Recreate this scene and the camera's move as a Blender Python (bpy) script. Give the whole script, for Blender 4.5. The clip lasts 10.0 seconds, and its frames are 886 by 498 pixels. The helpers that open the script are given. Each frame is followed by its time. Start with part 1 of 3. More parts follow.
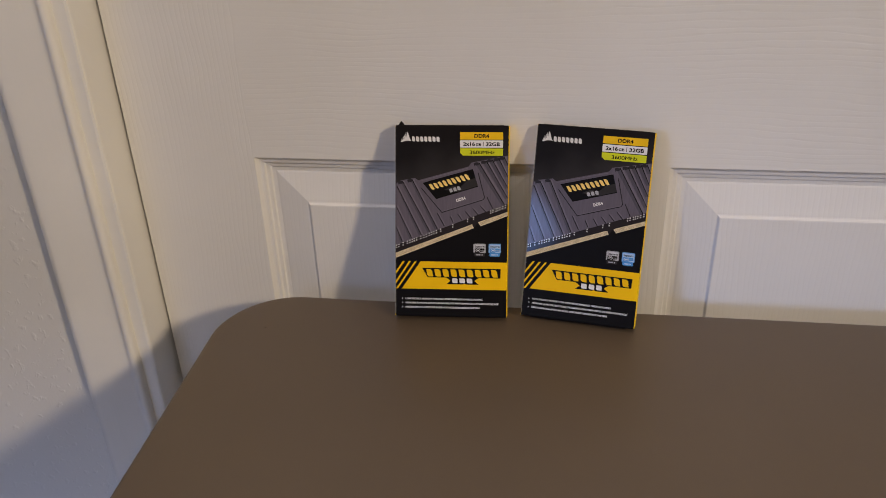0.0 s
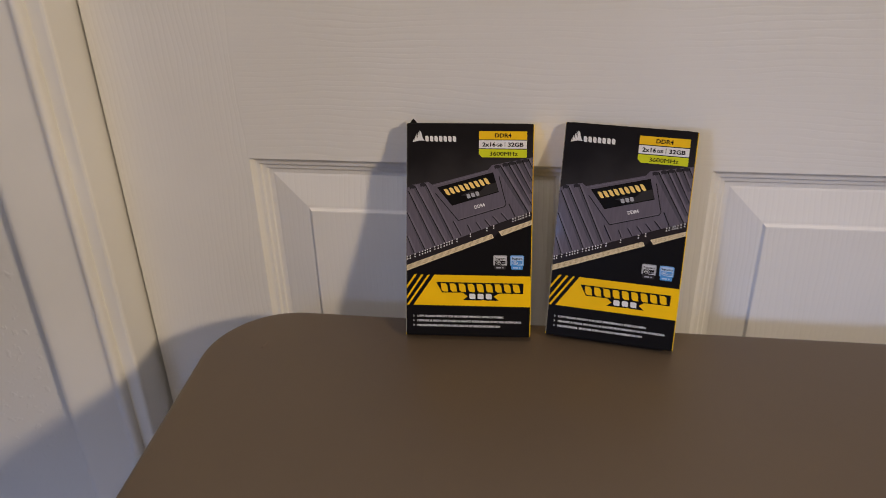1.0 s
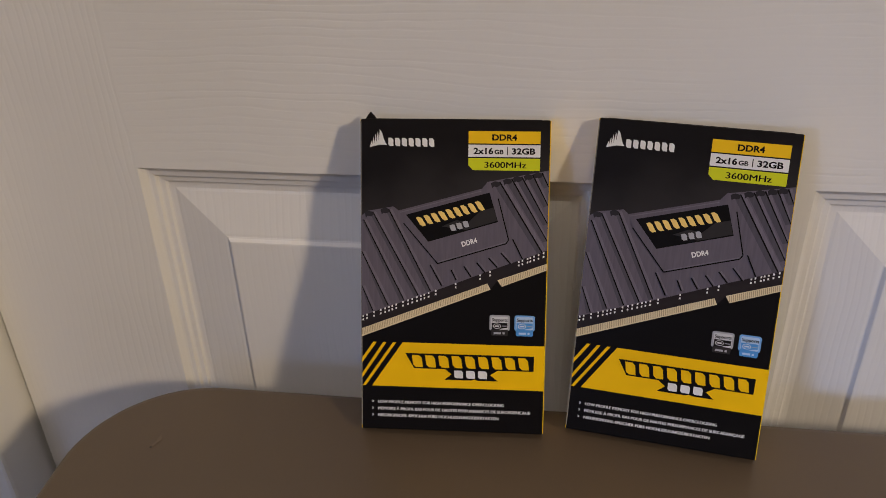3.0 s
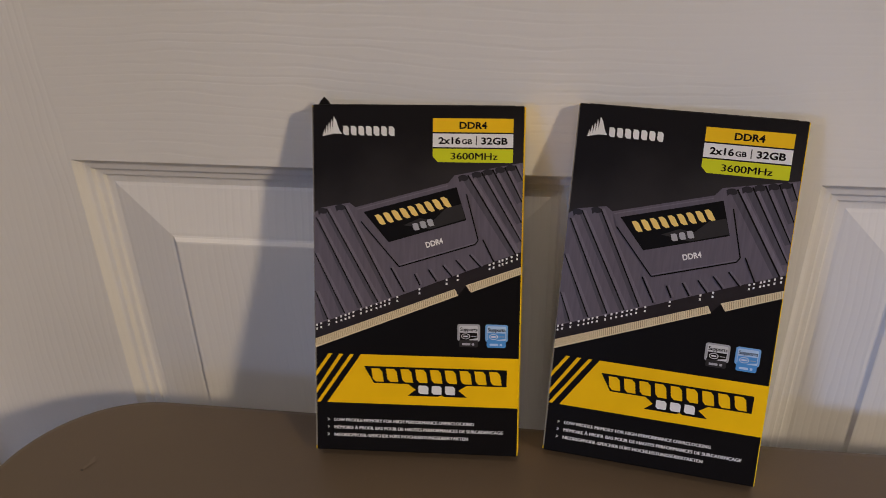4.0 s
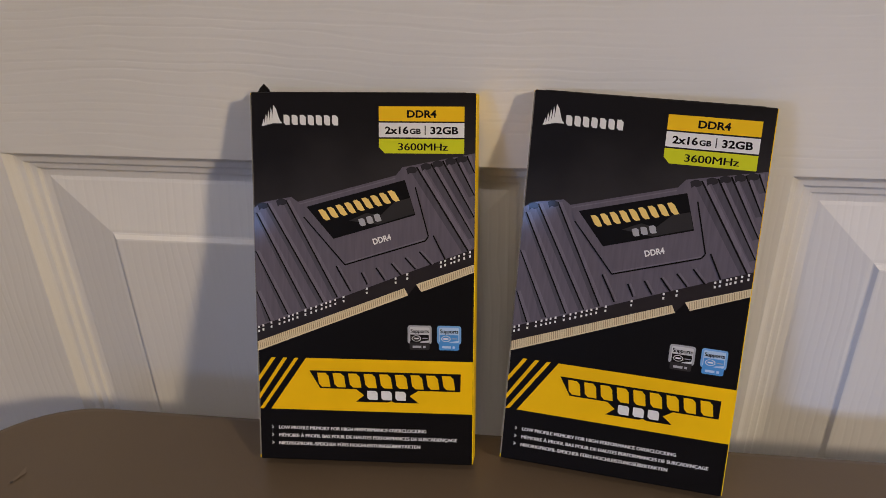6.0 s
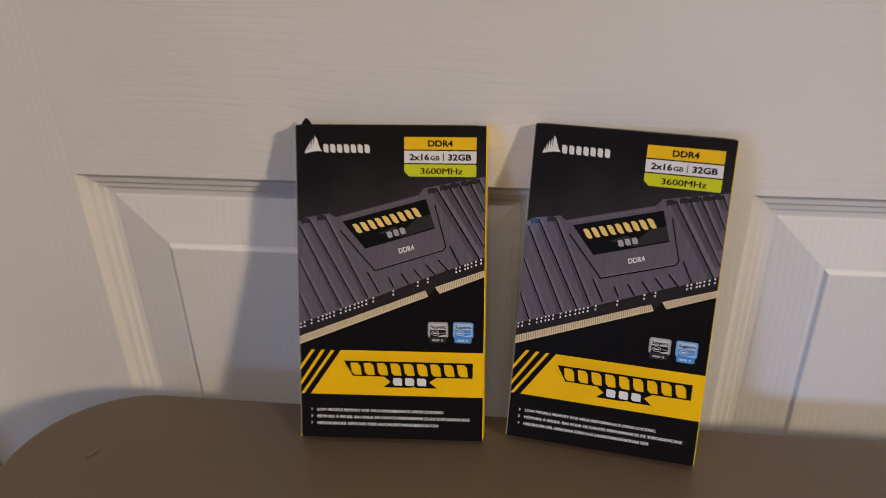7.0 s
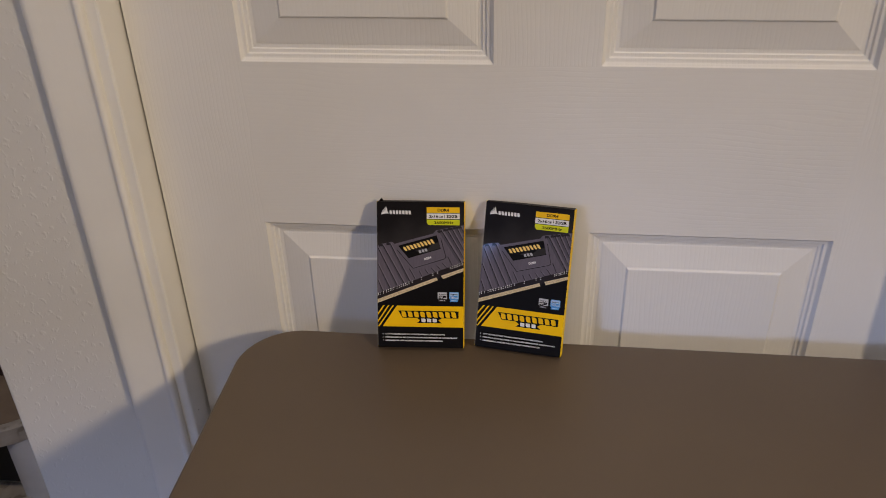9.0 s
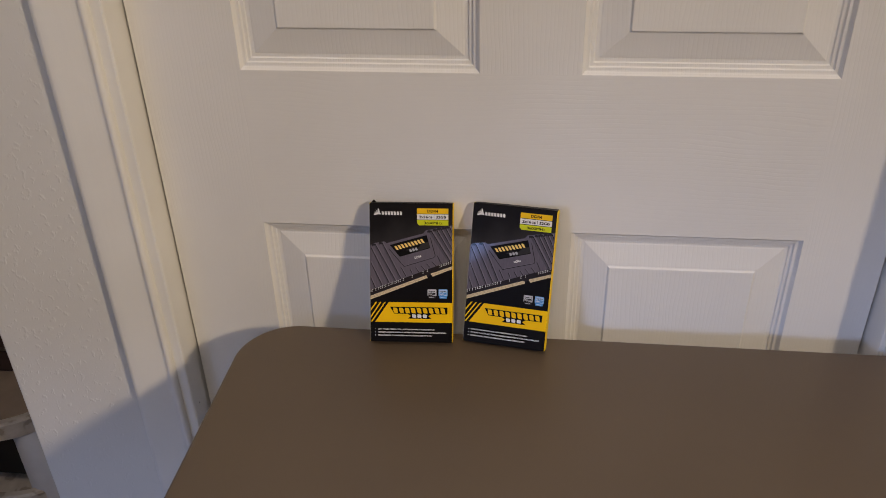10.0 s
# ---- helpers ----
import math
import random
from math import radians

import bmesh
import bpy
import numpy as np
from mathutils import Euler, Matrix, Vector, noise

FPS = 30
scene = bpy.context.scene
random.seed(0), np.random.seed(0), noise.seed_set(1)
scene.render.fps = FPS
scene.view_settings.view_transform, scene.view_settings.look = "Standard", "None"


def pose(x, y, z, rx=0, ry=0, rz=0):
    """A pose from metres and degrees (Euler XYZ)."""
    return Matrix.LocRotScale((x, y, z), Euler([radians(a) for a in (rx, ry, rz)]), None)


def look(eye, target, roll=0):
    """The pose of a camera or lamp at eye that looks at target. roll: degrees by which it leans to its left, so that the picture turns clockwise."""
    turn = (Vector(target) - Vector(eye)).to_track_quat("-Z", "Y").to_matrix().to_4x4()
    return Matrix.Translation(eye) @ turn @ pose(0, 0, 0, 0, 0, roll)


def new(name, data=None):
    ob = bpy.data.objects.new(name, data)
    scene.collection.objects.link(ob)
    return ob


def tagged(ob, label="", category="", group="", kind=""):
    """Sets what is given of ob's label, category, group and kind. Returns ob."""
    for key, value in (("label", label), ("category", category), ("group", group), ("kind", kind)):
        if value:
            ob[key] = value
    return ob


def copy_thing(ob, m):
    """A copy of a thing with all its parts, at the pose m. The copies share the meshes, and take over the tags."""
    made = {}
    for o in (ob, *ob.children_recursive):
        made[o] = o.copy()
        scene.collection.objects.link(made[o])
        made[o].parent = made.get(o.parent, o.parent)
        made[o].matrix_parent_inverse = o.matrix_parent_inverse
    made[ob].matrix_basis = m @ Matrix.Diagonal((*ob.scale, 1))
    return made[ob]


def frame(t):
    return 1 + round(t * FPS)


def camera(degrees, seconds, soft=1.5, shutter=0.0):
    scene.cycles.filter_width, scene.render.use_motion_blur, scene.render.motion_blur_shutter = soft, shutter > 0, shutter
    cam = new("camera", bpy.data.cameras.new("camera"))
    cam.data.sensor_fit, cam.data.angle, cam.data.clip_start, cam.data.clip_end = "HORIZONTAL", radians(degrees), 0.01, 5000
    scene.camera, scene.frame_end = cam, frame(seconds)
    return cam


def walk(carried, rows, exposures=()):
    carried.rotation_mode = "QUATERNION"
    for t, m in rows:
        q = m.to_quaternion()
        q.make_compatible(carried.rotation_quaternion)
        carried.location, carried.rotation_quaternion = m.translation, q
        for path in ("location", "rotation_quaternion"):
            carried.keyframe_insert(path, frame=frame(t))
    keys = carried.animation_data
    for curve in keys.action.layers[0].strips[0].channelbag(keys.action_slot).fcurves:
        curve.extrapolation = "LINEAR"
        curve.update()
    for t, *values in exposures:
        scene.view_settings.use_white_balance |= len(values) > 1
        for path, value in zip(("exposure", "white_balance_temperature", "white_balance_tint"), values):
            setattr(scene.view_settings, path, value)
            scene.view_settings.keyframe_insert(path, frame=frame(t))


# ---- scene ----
# ---- camera ----
cam = camera(54.77, 10.0, soft=0.75, shutter=0.5)
# seconds, x, y, z, yaw to the left, pitch up, roll
ROWS = [
    (0.0, 0.2462, -0.6312, 1.1249, 8.06, -29.79, -1.88),
    (0.5, 0.2344, -0.6196, 1.1225, 7.98, -29.91, -1.89),
    (1.0, 0.2238, -0.5677, 1.1028, 7.85, -30.23, -1.68),
    (1.5, 0.2172, -0.4997, 1.0843, 7.70, -30.72, -1.64),
    (2.0, 0.2148, -0.4540, 1.0651, 7.77, -30.97, -1.58),
    (2.5, 0.2124, -0.4092, 1.0446, 7.72, -31.12, -1.55),
    (2.7, 0.2107, -0.3958, 1.0394, 7.74, -31.23, -1.54),
    (3.8, 0.2192, -0.3473, 1.0184, 7.70, -31.69, -1.52),
    (4.0, 0.2223, -0.3401, 1.0135, 7.74, -31.76, -1.54),
    (4.5, 0.2326, -0.3294, 1.0079, 7.67, -31.87, -1.58),
    (5.0, 0.2400, -0.3194, 1.0000, 7.65, -31.99, -1.63),
    (5.5, 0.2428, -0.3187, 1.0020, 7.50, -32.12, -1.67),
    (5.7, 0.2409, -0.3185, 1.0021, 7.44, -32.16, -1.64),
    (6.8, 0.2352, -0.3485, 1.0218, 6.92, -32.13, -1.43),
    (7.0, 0.2345, -0.3702, 1.0378, 6.81, -32.03, -1.37),
    (7.5, 0.2438, -0.4457, 1.0798, 6.74, -31.77, -1.41),
    (8.0, 0.2544, -0.5549, 1.1599, 6.74, -31.64, -1.46),
    (8.5, 0.2614, -0.6783, 1.2454, 6.69, -31.74, -1.37),
    (9.0, 0.2798, -0.7616, 1.2898, 6.80, -31.72, -1.54),
    (9.5, 0.2932, -0.7910, 1.3128, 6.92, -32.00, -1.63),
    (10.0, 0.2946, -0.7980, 1.3116, 6.75, -31.71, -1.48),
]
walk(cam, [(t, pose(x, y, z, 90 + pitch, 0, yaw) @ pose(0, 0, 0, 0, 0, roll)) for t, x, y, z, yaw, pitch, roll in ROWS],
     [(0.0, -0.07, 6620, 11), (1.5, -0.10, 6620, 11), (2.5, -0.18, 6620, 11), (4.0, -0.22, 6620, 11), (4.6, -0.11, 6620, 11), (5.7, -0.11, 6620, 11),
      (7.0, -0.05, 6620, 11), (7.5, 0.02, 6620, 11), (8.0, -0.21, 6620, 11), (10.0, -0.13, 6620, 11)])

# ---- light ----
world = bpy.data.worlds.new("world")
world.use_nodes = True
world.node_tree.nodes["Background"].inputs["Color"].default_value = (0.02, 0.018, 0.016, 1)
world.node_tree.nodes["Background"].inputs["Strength"].default_value = 0.2
scene.world = world

# unseen warm source; soft cone aimed left so the door's right side falls off
warm = bpy.data.lights.new("warm_spot", "SPOT")
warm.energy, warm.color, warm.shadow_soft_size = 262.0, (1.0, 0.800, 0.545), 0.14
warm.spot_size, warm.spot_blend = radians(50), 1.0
new("warm_spot", warm).matrix_world = look((2.475, -2.275, 2.555), (-0.92, 0.0, 0.25))

# unseen cool fill added for the door's right side, past the inner wall's end
cool = bpy.data.lights.new("cool_fill", "AREA")
cool.shape, cool.size, cool.size_y = "RECTANGLE", 0.07, 0.14
cool.energy, cool.color = 2.4, (0.52, 0.66, 1.0)
new("cool_fill", cool).matrix_world = look((0.80, -2.70, 1.55), (0.45, 0.0, 0.85))

# dim cool evening light of a far window, through gaps in the added wall
glow = bpy.data.lights.new("dim_window", "AREA")
glow.shape, glow.size, glow.size_y = "RECTANGLE", 0.40, 0.50
glow.energy, glow.color = 47.0, (0.38, 0.54, 1.0)
new("dim_window", glow).matrix_world = look((-1.48, -3.10, 1.88), (0.30, 0.0, 0.80))
# unseen cool fill added in mid-room to lift the door's left side
high = bpy.data.lights.new("high_fill", "AREA")
high.shape, high.size, high.size_y = "RECTANGLE", 0.6, 0.4
high.energy, high.color = 1.8, (0.42, 0.56, 1.0)
new("high_fill", high).matrix_world = look((-0.70, -1.15, 1.75), (0.0, 0.0, 0.75))
# added lamp beside it, tilted and sized for the blue sheen on the cartons
sheen = bpy.data.lights.new("sheen_lamp", "AREA")
sheen.shape, sheen.size, sheen.size_y = "RECTANGLE", 0.45, 0.24
sheen.energy, sheen.color = 3.4, (0.22, 0.43, 1.0)
new("sheen_lamp", sheen).matrix_world = look((-0.865, -3.10, 1.635), (0.23, 0.0, 0.85), 41)
# unseen disc added under the ceiling as ambient fill for the shadows
overhead = bpy.data.lights.new("overhead_fill", "AREA")
overhead.shape, overhead.size = "DISK", 0.5
overhead.energy, overhead.color = 10.5, (1.0, 0.875, 0.76)
new("overhead_fill", overhead).matrix_world = look((0.3, -1.05, 2.76), (0.3, -1.05, 0.0))


# ---- materials ----
def material(name, colour, rough=0.5, metal=0.0, spec=0.5):
    m = bpy.data.materials.new(name)
    m.use_nodes = True
    b = m.node_tree.nodes["Principled BSDF"]
    b.inputs["Base Color"].default_value = (*colour, 1)
    b.inputs["Roughness"].default_value, b.inputs["Metallic"].default_value = rough, metal
    b.inputs["Specular IOR Level"].default_value = spec
    return m


def add(m, kind, **values):
    n = m.node_tree.nodes.new(kind)
    for key, value in values.items():
        n.inputs[key.replace("_", " ")].default_value = value
    return n


def join(m, a, out, b, into):
    m.node_tree.links.new(a.outputs[out], b.inputs[into])


def coords(m, scale=(1, 1, 1)):
    c = m.node_tree.nodes.new("ShaderNodeTexCoord")
    k = m.node_tree.nodes.new("ShaderNodeMapping")
    k.inputs["Scale"].default_value = scale
    join(m, c, "Object", k, "Vector")
    return k


def ramp(m, stops):
    r = m.node_tree.nodes.new("ShaderNodeValToRGB")
    while len(r.color_ramp.elements) < len(stops):
        r.color_ramp.elements.new(0.5)
    for e, (at, v) in zip(r.color_ramp.elements, stops):
        e.position, e.color = at, (*v, 1) if isinstance(v, tuple) else (v, v, v, 1)
    return r


def mottled(m, colour, amount, scale, detail=4.0):
    """Varies the base colour a little in broad patches."""
    n = add(m, "ShaderNodeTexNoise", Scale=scale, Detail=detail)
    join(m, coords(m), "Vector", n, "Vector")
    lo, hi = tuple(c * (1 - amount) for c in colour), tuple(min(1, c * (1 + amount)) for c in colour)
    r = ramp(m, [(0.3, lo), (0.7, hi)])
    join(m, n, "Fac", r, "Fac")
    join(m, r, "Color", m.node_tree.nodes["Principled BSDF"], "Base Color")


def bumped(m, source, out, strength, distance, after=None):
    b = add(m, "ShaderNodeBump", Strength=strength, Distance=distance)
    join(m, source, out, b, "Height")
    if after:
        join(m, after, "Normal", b, "Normal")
    join(m, b, "Normal", m.node_tree.nodes["Principled BSDF"], "Normal")
    return b


def math_node(m, operation, a, b, c=None):
    """A math node; each input is a number or a pair of node and output."""
    n = m.node_tree.nodes.new("ShaderNodeMath")
    n.operation = operation
    for i, value in enumerate((a, b, c)):
        if isinstance(value, tuple):
            join(m, value[0], value[1], n, i)
        elif value is not None:
            n.inputs[i].default_value = value
    return n


def grained(name, across, depth=0.22, pitch=0.0050):
    """White door paint over an embossed wood grain of long wavering grooves; across: the grain runs along x, else along z."""
    m = material(name, (0.74, 0.73, 0.71), 0.42)
    mottled(m, (0.74, 0.73, 0.71), 0.025, 7.0)
    c = coords(m)
    axes = add(m, "ShaderNodeSeparateXYZ")
    join(m, c, "Vector", axes, "Vector")
    side = "Z" if across else "X"

    def wander(along, over, detail):
        n = add(m, "ShaderNodeTexNoise", Scale=1.0, Detail=detail, Roughness=0.5)
        join(m, coords(m, (along, 1, over) if across else (over, 1, along)), "Vector", n, "Vector")
        return n
    broad, small = wander(3.2, 9.0, 1.0), wander(15.0, 60.0, 2.0)
    p = math_node(m, "MULTIPLY_ADD", (broad, "Fac"), 5.5, 0.0)
    p = math_node(m, "MULTIPLY_ADD", (small, "Fac"), 2.0, (p, "Value"))
    p = math_node(m, "MULTIPLY_ADD", (axes, side), 1.0 / pitch, (p, "Value"))
    saw = math_node(m, "FRACT", (p, "Value"), 0.0)
    r = ramp(m, [(0.0, 0.72), (0.10, 0.05), (0.18, 0.0), (0.42, 1.0), (1.0, 0.72)])
    join(m, saw, "Value", r, "Fac")
    patch = wander(5.0, 12.0, 2.0)
    pr = ramp(m, [(0.36, 0.12), (0.62, 1.0)])
    join(m, patch, "Fac", pr, "Fac")
    fine = wander(30.0, 700.0, 1.0)
    mix = math_node(m, "MULTIPLY", (r, "Color"), (pr, "Color"))
    both = math_node(m, "MULTIPLY_ADD", (fine, "Fac"), 0.35, (mix, "Value"))
    bumped(m, both, "Value", depth, 0.0006)
    return m


GRAIN_ACROSS, GRAIN_UP = grained("door_paint_grain_across", True, 0.15), grained("door_paint_grain_up", False, 0.17, 0.0040)
GRAIN_PANEL = grained("door_paint_panel_grain", False, 0.16, 0.0042)

TRIM = material("trim_paint", (0.76, 0.75, 0.72), 0.38)
mottled(TRIM, (0.76, 0.75, 0.72), 0.03, 9.0)
brush = add(TRIM, "ShaderNodeTexNoise", Scale=1.0, Detail=3.0)
join(TRIM, coords(TRIM, (260, 260, 6)), "Vector", brush, "Vector")
bumped(TRIM, brush, "Fac", 0.25, 0.0004)

WALL = material("knockdown_wall_paint", (0.70, 0.69, 0.66), 0.55)
mottled(WALL, (0.70, 0.69, 0.66), 0.03, 5.0)
splat = add(WALL, "ShaderNodeTexNoise", Scale=128.0, Detail=2.0, Roughness=0.5, Distortion=0.0)
join(WALL, coords(WALL), "Vector", splat, "Vector")
splat_cut = ramp(WALL, [(0.59, 0.0), (0.71, 0.7), (0.86, 1.0)])
join(WALL, splat, "Fac", splat_cut, "Fac")
fine = add(WALL, "ShaderNodeTexNoise", Scale=420.0, Detail=2.0)
join(WALL, coords(WALL), "Vector", fine, "Vector")
bumped(WALL, fine, "Fac", 0.15, 0.0005, bumped(WALL, splat_cut, "Color", 0.34, 0.0014))

ROOM = material("room_paint", (0.62, 0.58, 0.52), 0.7)
mottled(ROOM, (0.62, 0.58, 0.52), 0.04, 3.0)
CEILING = material("ceiling_paint", (0.75, 0.74, 0.71), 0.8)
mottled(CEILING, (0.75, 0.74, 0.71), 0.03, 4.0)
CARPET = material("carpet", (0.20, 0.16, 0.12), 0.95)
mottled(CARPET, (0.20, 0.16, 0.12), 0.3, 60.0)

TABLE = material("taupe_table_plastic", (0.110, 0.078, 0.049), 0.40)
mottled(TABLE, (0.114, 0.081, 0.051), 0.06, 6.0)
pebble = add(TABLE, "ShaderNodeTexNoise", Scale=900.0, Detail=2.0)
join(TABLE, coords(TABLE), "Vector", pebble, "Vector")
bumped(TABLE, pebble, "Fac", 0.12, 0.0003)
SCUFF = material("pale_scuff", (0.150, 0.112, 0.080), 0.6)
STEEL = material("grey_table_steel", (0.25, 0.25, 0.25), 0.4, 0.8)


def printed(name, colour, rough=0.40, spec=0.05):
    """Printed card: faintly mottled ink, matt but for the picture, which has a gloss varnish."""
    m = material(name, colour, rough, 0.0, spec)
    mottled(m, colour, 0.05, 40.0)
    n = add(m, "ShaderNodeTexNoise", Scale=60.0, Detail=1.0)
    join(m, coords(m), "Vector", n, "Vector")
    bumped(m, n, "Fac", 0.04, 0.0004)
    return m


def brushed(name, colour):
    """Glossy print of brushed metal, streaked along the fins."""
    m = printed(name, colour, *GLOSS)
    k = coords(m, (900, 1, 60))
    k.inputs["Rotation"].default_value = (0, radians(27), 0)
    streak = add(m, "ShaderNodeTexNoise", Scale=1.0, Detail=3.0)
    join(m, k, "Vector", streak, "Vector")
    r = ramp(m, [(0.28, tuple(c * 0.90 for c in colour)), (0.72, tuple(c * 1.10 for c in colour))])
    join(m, streak, "Fac", r, "Fac")
    join(m, r, "Color", m.node_tree.nodes["Principled BSDF"], "Base Color")
    return m


GLOSS = (0.07, 0.26)
BLACK = printed("black_print", (0.0064, 0.0054, 0.0052))
YELLOW = printed("yellow_print", (0.82, 0.480, 0.006))
# brighter copy of the yellow ink, painting the light on the sides
LIT_YELLOW = printed("lit_yellow_print", (0.92, 0.64, 0.010))
AMBER = printed("amber_print", (0.80, 0.49, 0.015))
WHITE = printed("white_print", (0.70, 0.69, 0.68))
LIME = printed("lime_print", (0.55, 0.58, 0.02))
SLATE = brushed("slate_print", (0.112, 0.098, 0.123))
SLATE_LIGHT = brushed("light_slate_print", (0.146, 0.128, 0.158))
SLATE_DARK = printed("dark_slate_print", (0.030, 0.027, 0.032), *GLOSS)
PALE_AMBER = printed("pale_amber_print", (0.80, 0.56, 0.17))
GOLD = printed("pale_gold_print", (0.64, 0.53, 0.34))
SMOKE_HAZE = printed("smoky_haze_print", (0.030, 0.027, 0.027))
axes = add(SMOKE_HAZE, "ShaderNodeSeparateXYZ")
join(SMOKE_HAZE, SMOKE_HAZE.node_tree.nodes.new("ShaderNodeTexCoord"), "Object", axes, "Vector")
rise = add(SMOKE_HAZE, "ShaderNodeMath")
rise.operation, rise.inputs[1].default_value = "MULTIPLY_ADD", -0.28
join(SMOKE_HAZE, axes, "X", rise, 0)
join(SMOKE_HAZE, axes, "Z", rise, 2)
# printed smoke; the upper stop is lifted to paint reflected haze on the black
fade = ramp(SMOKE_HAZE, [(0.092, (0.034, 0.030, 0.030)), (0.128, (0.0105, 0.0088, 0.0086))])
drift = add(SMOKE_HAZE, "ShaderNodeTexNoise", Scale=28.0, Detail=3.0)
join(SMOKE_HAZE, coords(SMOKE_HAZE), "Vector", drift, "Vector")
haze = math_node(SMOKE_HAZE, "MULTIPLY_ADD", (drift, "Fac"), 0.045, (rise, "Value"))
haze = math_node(SMOKE_HAZE, "SUBTRACT", (haze, "Value"), 0.0225)
join(SMOKE_HAZE, haze, "Value", fade, "Fac")
join(SMOKE_HAZE, fade, "Color", SMOKE_HAZE.node_tree.nodes["Principled BSDF"], "Base Color")
CHARCOAL = printed("charcoal_print", (0.030, 0.027, 0.027))
BOARD = printed("board_print", (0.022, 0.018, 0.020), *GLOSS)
BLUE = printed("blue_print", (0.07, 0.26, 0.58))
MID_BLUE = printed("mid_blue_print", (0.16, 0.36, 0.66))
PALE_BLUE = printed("pale_blue_print", (0.40, 0.54, 0.72))
SILVER = printed("silver_print", (0.36, 0.36, 0.38))
PALE_GREY = printed("pale_grey_print", (0.54, 0.54, 0.55))
LIT_EDGE = printed("lit_card_edge", (0.22, 0.20, 0.17))

SHELF_PLASTIC = material("cream_shelf_plastic", (0.60, 0.56, 0.48), 0.4)
wear = add(SHELF_PLASTIC, "ShaderNodeTexNoise", Scale=48.0, Detail=2.0)
join(SHELF_PLASTIC, coords(SHELF_PLASTIC), "Vector", wear, "Vector")
wear_cut = ramp(SHELF_PLASTIC, [(0.34, (0.30, 0.25, 0.19)), (0.41, (0.46, 0.40, 0.32)), (0.70, (0.56, 0.50, 0.42))])
join(SHELF_PLASTIC, wear, "Fac", wear_cut, "Fac")
join(SHELF_PLASTIC, wear_cut, "Color", SHELF_PLASTIC.node_tree.nodes["Principled BSDF"], "Base Color")
POST_PLASTIC = material("grey_white_plastic", (0.50, 0.48, 0.45), 0.45)
mottled(POST_PLASTIC, (0.50, 0.48, 0.45), 0.08, 20.0)
SHELF_MAT = material("brown_shelf_liner", (0.34, 0.25, 0.17), 0.7)
mottled(SHELF_MAT, (0.34, 0.25, 0.17), 0.15, 15.0)
DARK_WOOD = material("dark_red_wood", (0.045, 0.022, 0.014), 0.55)
mottled(DARK_WOOD, (0.045, 0.022, 0.014), 0.3, 20.0)
GRIME = material("dark_grime", (0.06, 0.05, 0.04), 0.8)


# ---- building helpers ----
def linked(name, bm, mat, parent=None, label="", smooth=False):
    me = bpy.data.meshes.new(name)
    bmesh.ops.recalc_face_normals(bm, faces=bm.faces)
    bm.to_mesh(me)
    bm.free()
    for p in me.polygons:
        p.use_smooth = smooth
    me.materials.append(mat)
    ob = new(name, me)
    ob.parent = parent
    if label:
        ob["label"] = label
    return ob


def part(name, bm, mat, parent, label="", smooth=False):
    return linked(name, bm, mat, parent, label, smooth)


def slab(x0, x1, y0, y1, z0, z1, bevel=0.0):
    bm = bmesh.new()
    v = [bm.verts.new((x, y, z)) for x in (x0, x1) for y in (y0, y1) for z in (z0, z1)]
    for f in ((0, 1, 3, 2), (4, 6, 7, 5), (0, 4, 5, 1), (2, 3, 7, 6), (0, 2, 6, 4), (1, 5, 7, 3)):
        bm.faces.new([v[i] for i in f])
    if bevel:
        bmesh.ops.bevel(bm, geom=list(bm.edges), offset=bevel, segments=2, profile=0.5, affect="EDGES")
    return bm


def loft(rings, closed=True):
    """Quads between rings of points of the same count; the end rings are capped."""
    bm = bmesh.new()
    vs = [[bm.verts.new(p) for p in r] for r in rings]
    n = len(rings[0])
    for a, b in zip(vs, vs[1:]):
        for i in range(n if closed else n - 1):
            bm.faces.new((a[i], a[(i + 1) % n], b[(i + 1) % n], b[i]))
    if closed:
        bm.faces.new(vs[0])
        bm.faces.new(vs[-1])
    return bm


def rounded(x0, x1, y0, y1, r, steps=10):
    """The outline of a rectangle with round corners."""
    pts = []
    for cx, cy, a in ((x1 - r, y1 - r, 0), (x0 + r, y1 - r, 90), (x0 + r, y0 + r, 180), (x1 - r, y0 + r, 270)):
        for i in range(steps + 1):
            w = radians(a + 90 * i / steps)
            pts.append((cx + r * math.cos(w), cy + r * math.sin(w)))
    return pts


def setting(name, bm, mat, label, category, smooth=False):
    return tagged(linked(name, bm, mat, None, "", smooth), label, category, "", "structure")


# ---- shell of the room ----
WALL_Y, DOOR_L, DOOR_R, DOOR_TOP = -0.037, -0.107, 0.665, 2.03
JAMB_L, JAMB_R = DOOR_L - 0.003, DOOR_R + 0.003
setting("floor", slab(-2.2, 3.2, -3.2, 1.4, -0.05, 0.0), CARPET, "brown carpeted floor under the table", "floor")
setting("ceiling", slab(-2.2, 3.2, -3.2, 1.4, 2.80, 2.85), CEILING, "plain white painted ceiling", "ceiling")
setting("wall_back", slab(-2.2, 3.2, -3.26, -3.20, 0, 2.80), ROOM, "plain beige painted wall", "wall")
# unseen wall added to cut the cool light; its gaps let some through
inner = bmesh.new()
